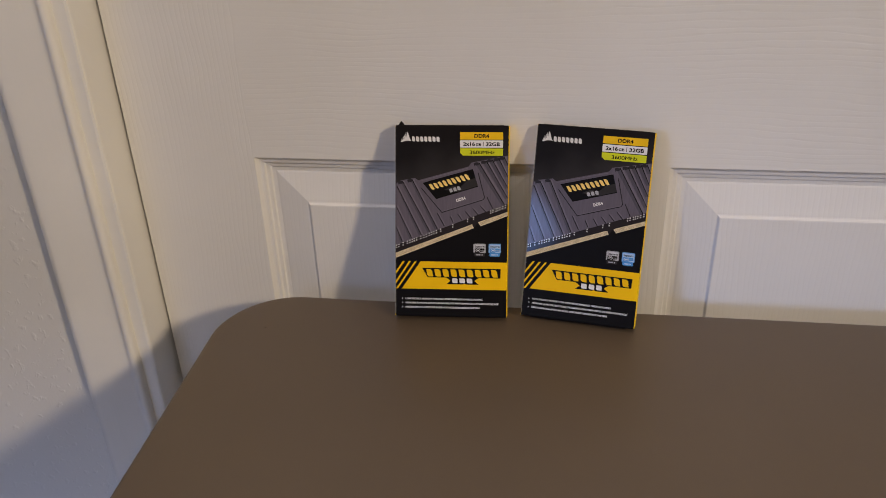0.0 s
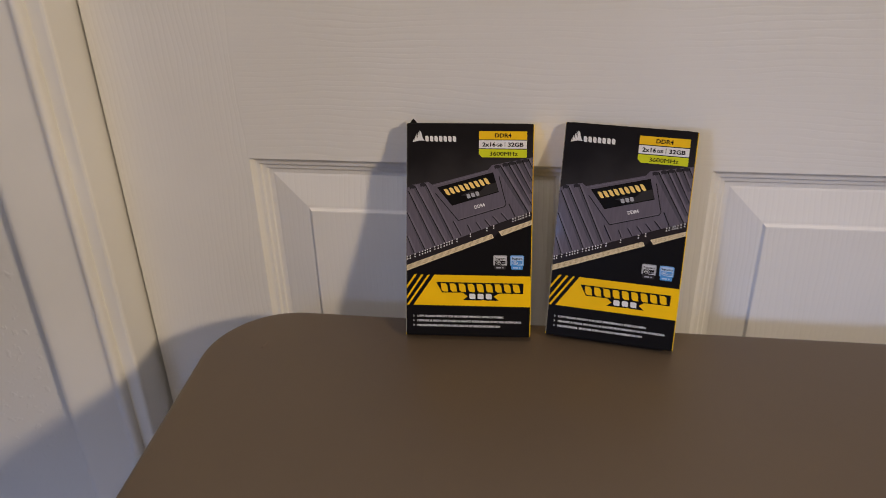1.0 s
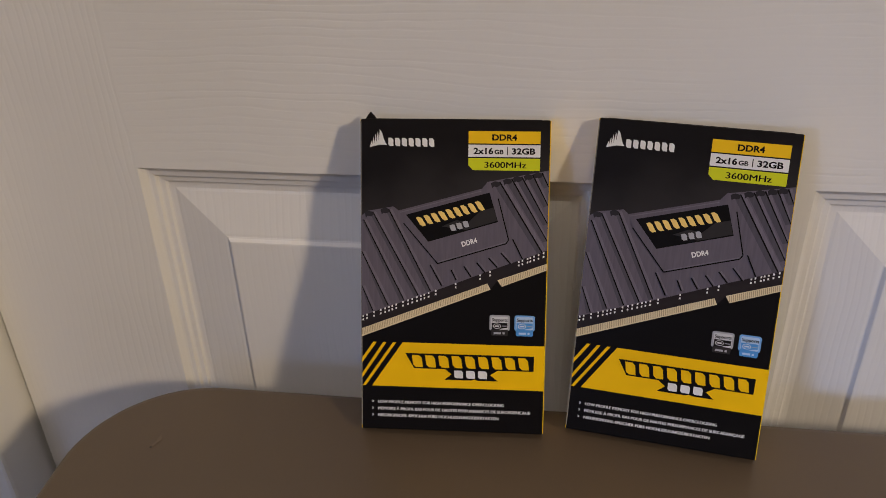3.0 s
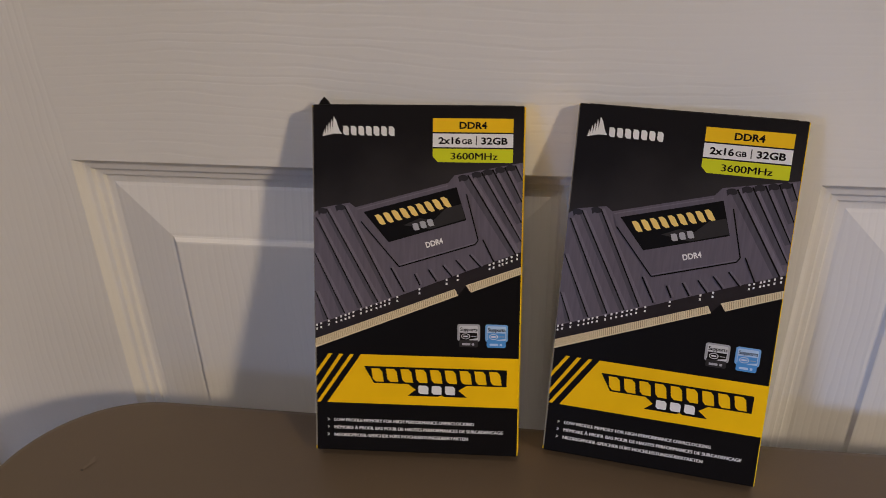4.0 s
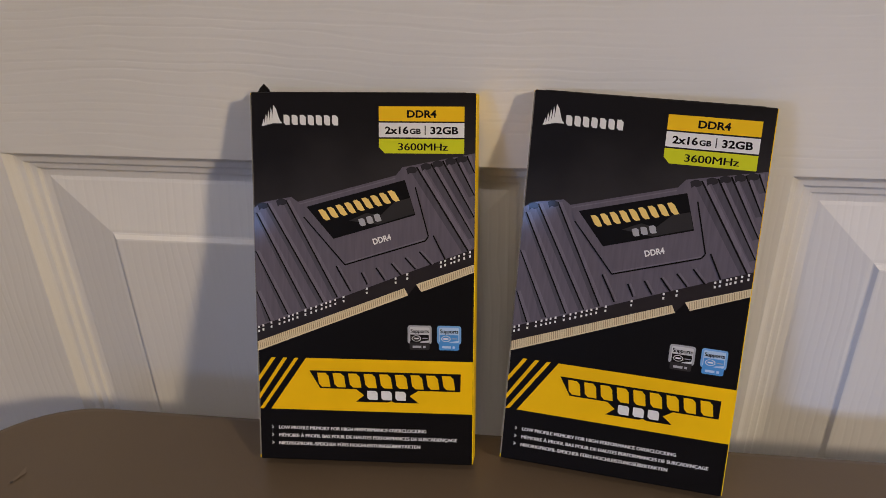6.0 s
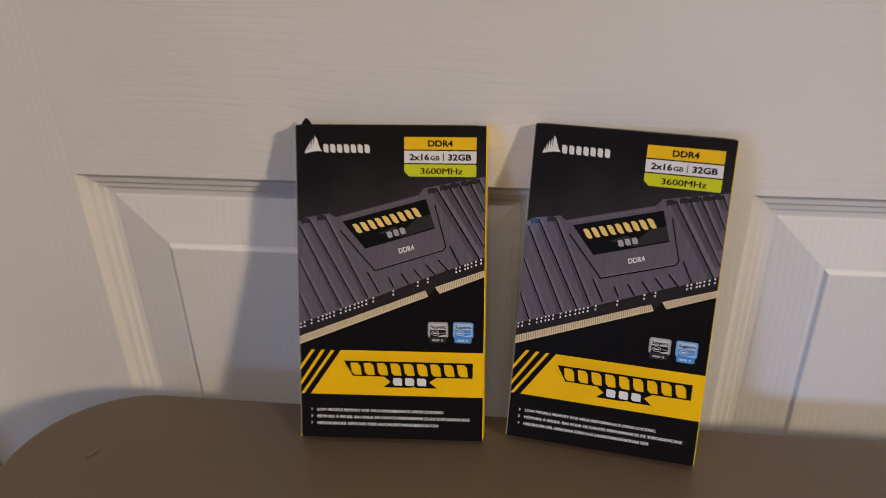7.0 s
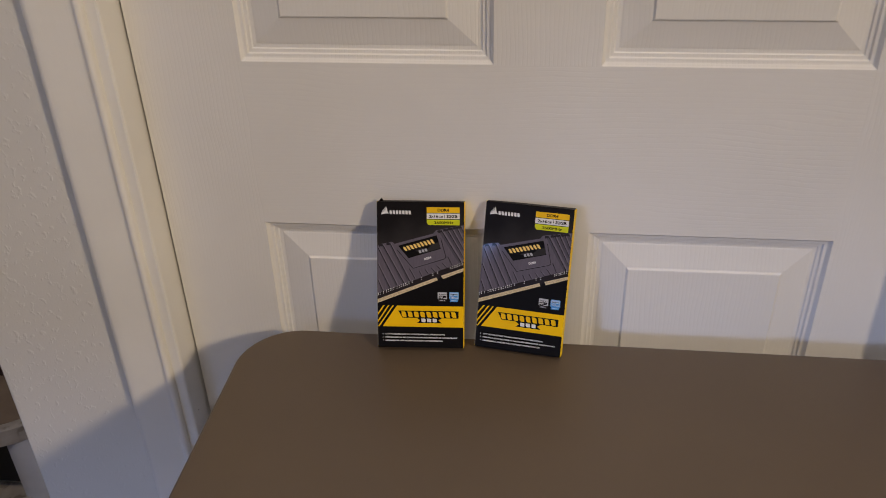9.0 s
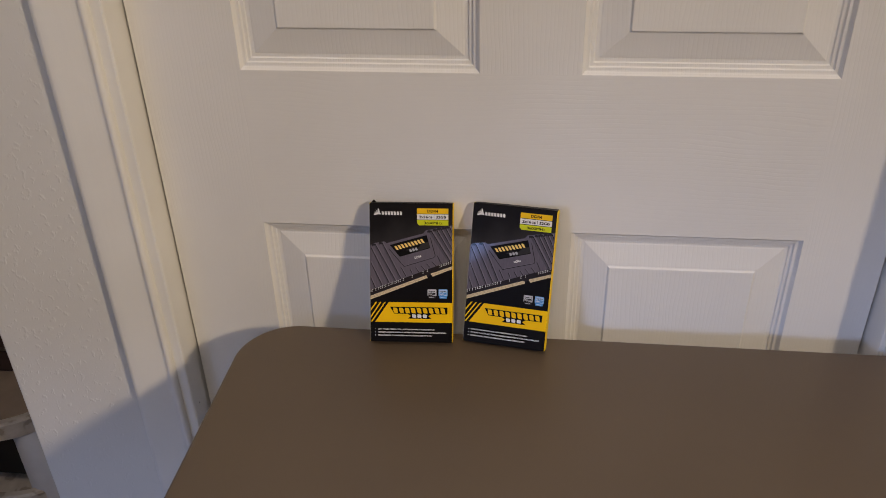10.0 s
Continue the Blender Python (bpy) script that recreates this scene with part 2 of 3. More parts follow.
for x0, x1, z0, z1 in ((-2.2, -0.91, 0.0, 2.80), (-0.04, 0.54, 0.0, 2.80), (-0.58, -0.04, 0.0, 0.96), (-0.58, -0.04, 1.33, 2.80),
                       (-0.91, -0.58, 0.0, 0.80), (-0.91, -0.58, 1.13, 2.80)):
    piece = bpy.data.meshes.new("piece")
    block = slab(x0, x1, -1.40, -1.35, z0, z1)
    block.to_mesh(piece)
    block.free()
    inner.from_mesh(piece)
    bpy.data.meshes.remove(piece)
setting("wall_blocker", inner, ROOM, "unseen beige wall added to block cool light, with stepped openings", "wall")
setting("wall_west", slab(-2.26, -2.2, -3.2, 1.4, 0, 2.80), ROOM, "plain beige painted wall", "wall")
setting("wall_east", slab(3.2, 3.26, -3.2, 1.4, 0, 2.80), ROOM, "plain beige painted wall", "wall")
setting("wall_far", slab(-2.2, 3.2, 1.4, 1.46, 0, 2.80), ROOM, "plain beige painted wall", "wall")
setting("wall_left", slab(-0.337, JAMB_L - 0.022, WALL_Y, 0.085, 0, 2.80, 0.003), WALL,
        "off-white wall with a rough knockdown texture", "wall")
setting("wall_right", slab(JAMB_R + 0.022, 3.2, WALL_Y, 0.085, 0, 2.80), WALL,
        "off-white wall with a rough knockdown texture", "wall")
setting("wall_header", slab(JAMB_L - 0.022, JAMB_R + 0.022, WALL_Y, 0.085, DOOR_TOP + 0.025, 2.80), WALL,
        "off-white textured wall above the door", "wall")
setting("wall_closet", slab(-0.337, 3.2, 0.60, 0.66, 0, 2.80), ROOM, "plain wall behind the door", "wall")

# jambs and casings round the door
for n, (a, b) in enumerate(((JAMB_L - 0.022, JAMB_L), (JAMB_R, JAMB_R + 0.022))):
    jamb = setting(f"trim_{n + 1}", slab(a, b, WALL_Y - 0.001, 0.086, 0, DOOR_TOP + 0.003, 0.0025), TRIM,
                   "white painted door jamb with a small nail hole" if n == 0 else "white painted door jamb", "trim")
    inner = b if n == 0 else a
    s = 1 if n == 0 else -1
    # unseen strip behind the door edge, added to keep light out of the gap
    part("gap_blocker", slab(min(inner - 0.001 * s, inner + 0.011 * s), max(inner - 0.001 * s, inner + 0.011 * s), 0.040, 0.075, 0, DOOR_TOP, 0.001),
         TRIM, jamb)
    if n == 0:
        hole = bmesh.new()
        bmesh.ops.create_circle(hole, cap_ends=True, radius=0.0010, segments=10,
                                matrix=pose(JAMB_L + 0.0003, -0.0235, 0.590, 0, 90, 0))
        part("nail_hole", hole, GRIME, jamb, "small dark nail hole")
setting("trim_3", slab(JAMB_L - 0.022, JAMB_R + 0.022, WALL_Y - 0.001, 0.086, DOOR_TOP + 0.003, DOOR_TOP + 0.025, 0.001), TRIM,
        "white painted head jamb over the door", "trim")

CASING = [(0.0, 0.0), (0.0, 0.0060), (0.0008, 0.0078), (0.0022, 0.0090), (0.0042, 0.0095), (0.0062, 0.0090), (0.0078, 0.0078), (0.0095, 0.0070),
          (0.0120, 0.0072), (0.0230, 0.0090), (0.0380, 0.0115), (0.0475, 0.0130), (0.0518, 0.0130), (0.0535, 0.0112), (0.0535, 0.0)]
for n, (x, s) in enumerate(((JAMB_L - 0.0125, -1), (JAMB_R + 0.0060, 1))):
    rings = [[(x + s * d, WALL_Y - h, z) for d, h in CASING] for z in (0.0, DOOR_TOP + 0.07)]
    casing = setting(f"trim_{n + 4}", loft(rings), TRIM, "white painted door casing with an inner bead", "trim", True)
    casing.data.set_sharp_from_angle(angle=radians(50))
setting("trim_6", loft([[(x, WALL_Y - h, DOOR_TOP + 0.012 + d) for d, h in CASING] for x in (JAMB_L - 0.012, JAMB_R + 0.0055)]), TRIM,
        "white painted casing over the door", "trim")

# ---- the panelled door ----
XL, XM1, XM2, XR = 0.0, 0.2406, 0.3392, 0.5798
Z0, Z1, Z2, Z3 = 0.24, 0.8414, 1.0178, 1.62
door = tagged(new("door_1"), "closed white moulded panel door with embossed wood grain", "door", "", "structure")
DOOR_BACK = 0.035


def member(name, x0, x1, z0, z1, mat):
    return part(name, slab(x0, x1, 0.0, DOOR_BACK, z0, z1), mat, door)


member("stile", DOOR_L, XL, 0.012, DOOR_TOP, GRAIN_UP)
member("stile", XR, DOOR_R, 0.012, DOOR_TOP, GRAIN_UP)
for a, b in ((0.012, Z0), (Z1, Z2), (Z3, DOOR_TOP)):
    member("rail", XL, XR, a, b, GRAIN_ACROSS)
for a, b in ((Z0, Z1), (Z2, Z3)):
    member("mullion", XM1, XM2, a, b, GRAIN_UP)
# inset from the panel's outer edge, depth behind the door's face
PROFILE = [(0.0, 0.0), (0.0004, 0.0003), (0.0012, 0.0016), (0.0030, 0.0038), (0.0040, 0.0043), (0.0062, 0.0045), (0.0068, 0.0050), (0.0074, 0.0063),
           (0.0082, 0.0066), (0.0104, 0.0068), (0.0109, 0.0072), (0.0114, 0.0081), (0.0122, 0.0083), (0.0150, 0.0083), (0.0166, 0.0077),
           (0.0398, 0.0030), (0.0412, 0.0029), (0.0421, 0.0025), (0.0434, 0.0008), (0.0442, 0.0006)]


def panel(x0, x1, z0, z1):
    def ring(d, y):
        return [(x0 + d, y, z0 + d), (x1 - d, y, z0 + d), (x1 - d, y, z1 - d), (x0 + d, y, z1 - d)]
    bm = loft([ring(0.0, DOOR_BACK)] + [ring(d, y) for d, y in PROFILE])
    return part("panel", bm, GRAIN_PANEL, door, "raised panel inside a stepped moulding")


for x0, x1 in ((XL, XM1), (XM2, XR)):
    for z0, z1 in ((Z0, Z1), (Z2, Z3)):
        panel(x0, x1, z0, z1)

# ---- the table ----
TOP = 0.734
table = tagged(new("folding_table"), "taupe plastic folding table pushed against the door casing", "table")
table.matrix_world = pose(-0.0175, -0.0412, 0, 0, 0, -0.45)
EDGE_PROFILE = [(0.012, -0.038), (0.003, -0.034), (0.0, -0.027), (0.0, -0.005), (0.0009, -0.0020), (0.0026, -0.0005), (0.005, 0.0)]
rings = []
for d, z in EDGE_PROFILE:
    rings.append([(x, y, TOP + z) for x, y in rounded(d, 1.22 - d, -0.62 + d, -d, 0.062 - d * 0.6, 16)])
top = part("tabletop", loft(rings), TABLE, table, smooth=True)
top.data.set_sharp_from_angle(angle=radians(35))
for x in (0.12, 1.10):
    for y in (-0.10, -0.52):
        leg = bmesh.new()
        bmesh.ops.create_cone(leg, cap_ends=True, radius1=0.0125, radius2=0.0125, depth=TOP - 0.036, segments=16,
                              matrix=pose(x, y, (TOP - 0.036) / 2))
        part("leg", leg, STEEL, table, "grey tubular steel leg", True)
flake = bmesh.new()
spine = [(0.0430, -0.0492, 0.0004), (0.0433, -0.0478, 0.0013), (0.0438, -0.0466, 0.0009), (0.0446, -0.0454, 0.0011), (0.0448, -0.0440, 0.0016),
         (0.0444, -0.0426, 0.0008), (0.0441, -0.0412, 0.0003)]
for (x0, y0, w0), (x1, y1, w1) in zip(spine, spine[1:]):
    flake.faces.new([flake.verts.new((x, y, TOP + 0.0004)) for x, y in ((x0 - w0, y0), (x0 + w0 * 0.6, y0), (x1 + w1 * 0.6, y1), (x1 - w1, y1))])
part("scuff", flake, SCUFF, table, "small pale scuff in the plastic")
pit = bmesh.new()
bmesh.ops.create_circle(pit, cap_ends=True, radius=0.0007, segments=9, matrix=pose(0.0423, -0.0500, TOP + 0.0004))
part("pit", pit, GRIME, table, "small dark pit in the plastic")

# ---- the two cartons ----
W, H, T, FOOT = 0.0884, 0.150, 0.0137, -0.001
SWELL = 0.0016  # the cartons are a little thicker at the top
MM = 0.001


def plate(name, pts, level, mat, parent, label=""):
    """A printed patch on the front of the carton, from millimetres."""
    bm = bmesh.new()
    y = -0.00012 - 0.00008 * level
    bm.faces.new([bm.verts.new((min(max(u, 0.15), 88.25) * MM, y, v * MM)) for u, v in pts])
    ob = part(name, bm, mat, parent, label)
    return ob


def strokes(name, lines, width, level, mat, parent, label=""):
    """Thin printed lines (u0, v0, u1, v1) in millimetres, as one patch of ink."""
    bm = bmesh.new()
    y = -0.00012 - 0.00008 * level
    for u0, v0, u1, v1 in lines:
        d = Vector((u1 - u0, v1 - v0)).normalized() * (width / 2)
        bm.faces.new([bm.verts.new((min(max(u, 0.15), 88.25) * MM, y, v * MM)) for u, v in
                      ((u0 - d.y, v0 + d.x), (u0 + d.y, v0 - d.x), (u1 + d.y, v1 - d.x), (u1 - d.y, v1 + d.x))])
    return part(name, bm, mat, parent, label)


def lettering(name, words, u, v, width, cap, level, mat, parent, bold=0.0, angle=0.0, label=""):
    """Words in the built-in font: width and capital height in millimetres, (u, v) the left end of the base line.
    A negative bold strikes the words twice, that many millimetres apart."""
    data = bpy.data.curves.new(name, "FONT")
    data.body, data.resolution_u, data.offset = words, 3, max(bold, 0.0)
    ob = new("lettering", data)
    me = bpy.data.meshes.new_from_object(ob.evaluated_get(bpy.context.evaluated_depsgraph_get()))
    bpy.data.objects.remove(ob)
    xs = [p.co.x for p in me.vertices]
    sx, sy = width / (max(xs) - min(xs)), cap / 0.70
    c, s = math.cos(radians(angle)), math.sin(radians(angle))
    x0 = min(xs)
    for p in me.vertices:
        a, b = (p.co.x - x0) * sx, p.co.y * sy
        p.co = ((u + c * a - s * b) * MM, -0.00012 - 0.00008 * level, (v + s * a + c * b) * MM)
    if bold < 0:
        twin = bmesh.new()
        twin.from_mesh(me)
        double = bmesh.ops.duplicate(twin, geom=list(twin.verts) + list(twin.edges) + list(twin.faces))
        for p in double["geom"]:
            if isinstance(p, bmesh.types.BMVert):
                p.co += Vector((-c * bold * MM, -0.00003, -s * bold * MM))
        twin.to_mesh(me)
        twin.free()
    me.name = name
    me.materials.clear()
    me.materials.append(mat)
    text = new(name, me)
    text.parent = parent
    if label:
        text["label"] = label
    return text


def emblem_blocks(count, u, v, width, height, slant, level, mat, parent, angle=0.0, label=""):
    """A row of plain chamfered blocks that stands for a wordmark."""
    c, s = math.cos(radians(angle)), math.sin(radians(angle))
    pitch, k, cut = width / count, slant * height, height * 0.22
    for i in range(count):
        a0, a1 = (i + 0.10) * pitch, (i + 0.84) * pitch
        pts = [(a0 + cut, 0), (a1, 0), (a1 + k, height - cut), (a1 + k - cut, height), (a0 + k, height), (a0, cut)]
        plate("wordmark_block", [(u + c * a - s * b, v + s * a + c * b) for a, b in pts], level, mat, parent, label)


def sail_emblem(parent):
    """Five blades of a sail over a curved foot, as one plain white emblem."""
    for i, (foot, wide, high) in enumerate(((4.2, 0.95, 2.9), (5.1, 1.05, 4.4), (6.1, 1.10, 5.5), (7.1, 1.15, 6.4), (8.1, 4.4, 7.1))):
        base = 137.0 + 0.25 * i
        left = [(foot + 0.9 * (j / 6) ** 0.7, base + high * j / 6) for j in range(7)]
        right = [(foot + wide + (0.25 if i < 4 else 0.0) - (0.6 * wide if i == 4 else 0.15) * (j / 6) ** 0.6, base + high * 0.93 * j / 6) for j in range(6)]
        plate("emblem_sail", left + right[::-1], 1, WHITE, parent, "white sail shape of the emblem")


def hook(parent, u, v):
    """The dark rounded hollow at the end of a fin."""
    hollow = [(u - 4.1 + 3.7 * j / 6, v - 1.3 + 1.2 * math.sin(math.pi * (0.15 + 0.7 * j / 6)) + 0.10 * j) for j in range(7)]
    plate("fin_hollow", hollow + [(u + 0.2, v - 1.2), (u - 0.2, v - 2.0), (u - 1.4, v - 2.4), (u - 2.6, v - 2.2), (u - 3.4, v - 3.0)], 6, SLATE_DARK, parent)


def module_picture(pack):
    """The printed picture of a finned memory module that runs off both edges of the front."""
    # smoky print, run up to the top edge to carry the painted haze
    plate("picture_smoke_haze", [(0.3, 149.6), (88.1, 149.6), (88.1, 120), (50, 112), (0.3, 98)], 0, SMOKE_HAZE, pack)
    body = plate("heat_spreader_picture",
                 [(0, 55.8), (36.6, 69.4), (65.2, 80.7), (88.4, 89.5), (88.4, 127.0), (59.8, 121.3), (57.2, 118.1), (18.0, 107.2), (15.4, 109.1),
                  (3.4, 106.8), (0, 104.5)], 2, SLATE, pack, "grey finned heat spreader printed on black")
    # raised fins: lighter faces and dark grooves
    for u, v, u1, v1 in ((0.3, 70.6, 5.6, 58.4), (0.3, 87.2, 13.0, 61.4), (1.2, 102.6, 20.6, 64.1), (5.6, 106.4, 27.5, 66.6), (13.2, 107.8, 33.4, 68.8)):
        plate("fin_shade", [(u - 1.9, v + 0.2), (u - 0.2, v), (u1 - 0.2, v1), (u1 - 1.9, v1 - 0.6)], 3, SLATE_SHADE, body)
        plate("fin", [(u + 0.3, v), (u + 1.6, v + 0.3), (u1 + 1.6, v1 + 0.6), (u1 + 0.3, v1)], 3, SLATE_LIGHT, body)
        strokes("groove", [(u, v, u1, v1)], 0.62, 4, BLACK, body)
    for u, v, u1, v1 in ((65.4, 121.4, 85.8, 88.6), (71.0, 122.8, 88.2, 94.0), (75.6, 123.9, 88.2, 102.0), (80.6, 124.9, 88.2, 110.6),
                         (85.0, 125.8, 88.2, 119.4)):
        plate("fin_shade", [(u - 2.2, v - 2.0), (u - 0.2, v), (u1 - 0.2, v1), (min(u1 - 2.2, 86.0), v1 - 0.8)], 3, SLATE_SHADE, body)
        plate("fin", [(u + 0.3, v), (u + 1.8, v + 0.4), (min(u1 + 1.6, 88.2), v1 + 1.6), (u1 + 0.3, v1)], 3, SLATE_LIGHT, body)
        strokes("groove", [(u, v, u1, v1)], 0.7, 4, BLACK, body)
        hook(body, u, v)
    for u, v in ((5.8, 106.6), (13.4, 108.2)):
        hook(body, u, v)
    # the stepped shield round the name plate
    shield = plate("shield_picture", [(18.6, 106.8), (57.0, 117.6), (61.5, 117.6), (65.2, 113.6), (70.3, 94.2), (69.0, 92.2), (36.7, 82.0), (20.2, 101.4)],
                   6, SLATE, body)
    strokes("shield_line", [(20.4, 101.2, 36.7, 82.2), (36.7, 82.2, 68.9, 92.4), (68.9, 92.4, 70.1, 94.2), (70.1, 94.2, 64.9, 113.6)], 0.55, 7,
            BLACK, body)
    strokes("shield_highlight", [(37.0, 83.0, 68.6, 93.0), (18.8, 106.4, 57.0, 117.0)], 0.45, 7, SLATE_LIGHT, body)
    strokes("short_groove", [(33.1, 81.6, 38.8, 71.4), (43.2, 79.2, 45.6, 74.4), (49.2, 81.2, 52.6, 76.2), (55.2, 83.1, 59.2, 78.4),
                             (60.8, 85.5, 65.0, 80.9), (66.5, 88.0, 71.3, 82.8), (72.0, 94.6, 76.8, 85.2)], 0.6, 7, BLACK, body)
    strokes("slot_edge", [(33.9, 81.9, 39.6, 71.8), (44.0, 79.5, 46.4, 74.8), (50.0, 81.5, 53.4, 76.6), (56.0, 83.4, 60.0, 78.8),
                          (61.6, 85.8, 65.8, 81.3), (67.3, 88.3, 72.1, 83.2)], 0.8, 6, SLATE_LIGHT, body)
    plate("name_plate_picture", [(21.5, 105.3), (60.8, 116.4), (65.0, 102.6), (32.2, 92.6)], 7, BLACK, body, "glossy black name plate")
    plate("name_plate_sheen", [(38.5, 100.0), (45.5, 103.2), (51.0, 102.2), (56.5, 107.6), (62.8, 109.4), (64.6, 103.2), (50.0, 98.6)], 8, CHARCOAL, body)
    emblem_blocks(9, 28.2, 99.6, 32.4, 4.8, -0.22, 9, PALE_AMBER, body, 15.8, "yellow plain block of the wordmark")
    emblem_blocks(3, 42.8, 97.6, 9.6, 3.1, 0.0, 9, SILVER, body, 16.5, "grey plain block of the wordmark")
    lettering("caption", "DDR4", 48.4, 90.6, 7.4, 2.3, 8, WHITE, body, 0.03, 17.0, "white DDR4 lettering")
    # board with its contacts
    board = plate("board_picture", [(0, 55.8), (36.6, 69.4), (65.2, 80.7), (88.4, 89.5), (88.4, 83.0), (65.2, 74.4), (62.0, 70.4), (60.4, 73.0), (0, 49.6)],
                  3, BOARD, pack, "dark circuit board with gold contacts")
    plate("contact_strip", [(0, 49.7), (60.5, 73.1), (62.0, 70.2), (0, 45.7)], 4, GOLD, board)
    plate("contact_strip", [(65.2, 74.8), (88.3, 83.2), (88.3, 80.0), (67.3, 71.7)], 4, GOLD, board)
    gaps = []
    for i in range(74):
        u = 0.6 + i * 0.82
        gaps.append((u, 46.3 + 0.394 * u, u - 0.35, 49.6 + 0.385 * u))
    for i in range(26):
        u = 67.2 + i * 0.82
        gaps.append((u, 72.1 + 0.394 * (u - 67.2), u - 0.35, 75.0 + 0.372 * (u - 67.2)))
    strokes("contact_gap", gaps, 0.24, 5, SHADE_GOLD, board)
    pads = bmesh.new()
    marks = [0.9, 2.7, 6.1, 9.4, 11.5, 13.4, 15.0, 16.9, 20.2, 22.6, 24.6, 26.9, 28.8, 30.5, 32.5, 35.9, 45.4, 57.0, 61.7, 75.1, 76.8, 79.2, 80.5,
             82.2, 84.3, 86.6]
    for u in marks:
        v = 54.6 + 0.378 * u
        for dv in (-0.85, 0.85):
            pads.faces.new([pads.verts.new(((u + a) * MM, -0.00012 - 0.00008 * 5, (v + dv + b) * MM)) for a, b in
                            ((-0.36, -0.48), (0.36, -0.40), (0.36, 0.50), (-0.36, 0.42))])
    part("solder_print", pads, WHITE, board, "pale solder pads")


SHADE_GOLD = printed("brown_gold_print", (0.30, 0.23, 0.13))
SLATE_SHADE = brushed("shaded_slate_print", (0.078, 0.070, 0.088))


def badge(pack, u, v, dark, rim):
    def soft_box(x0, x1, z0, z1, r):
        return [(u + x, v + z) for x, z in rounded(x0, x1, z0, z1, r, 3)]
    b = plate("badge", soft_box(-0.2, 9.5, 2.3, 9.9, 1.0), 2, rim, pack, "small printed sticker badge")
    plate("badge_tab", soft_box(0.6, 8.7, -0.2, 3.4, 0.7), 3, CHARCOAL if dark is BLACK else BLUE, b)
    plate("badge_face", soft_box(0.6, 8.7, 2.9, 9.2, 0.6), 4, PALE_GREY if dark is BLACK else PALE_BLUE, b)
    plate("badge_field", [(u + 0.9, v + 6.2), (u + 8.4, v + 6.2), (u + 8.4, v + 3.9), (u + 5.4, v + 3.4), (u + 4.6, v + 2.9), (u + 0.9, v + 2.9)], 5, dark, b)
    ring = bmesh.new()
    for i in range(16):
        a0, a1 = 2 * math.pi * i / 16, 2 * math.pi * (i + 1) / 16
        ring.faces.new([ring.verts.new(((u + 3.4 + r * 1.9 * math.cos(a)) * MM, -0.00012 - 0.00008 * 6, (v + 4.6 + r * 1.25 * math.sin(a)) * MM))
                        for r, a in ((1, a0), (1, a1), (0.84, a1), (0.84, a0))])
    part("badge_oval", ring, WHITE, b)
    strokes("badge_bar", [(u + 2.4, v + 4.6, u + 4.4, v + 4.6)], 0.6, 6, WHITE, b)
    strokes("badge_bar", [(u + 5.8, v + 4.7, u + 8.0, v + 4.7)], 0.35, 6, SILVER, b)
    strokes("badge_bar", [(u + 1.9, v + 1.1, u + 5.4, v + 1.1), (u + 6.1, v + 1.1, u + 7.1, v + 1.1)], 0.95, 4, SILVER if dark is BLACK else PALE_BLUE, b)
    lettering("caption", "Supports", u + 1.0, v + 6.9, 7.3, 1.6, 5, BLACK, b, -0.14)
    return b


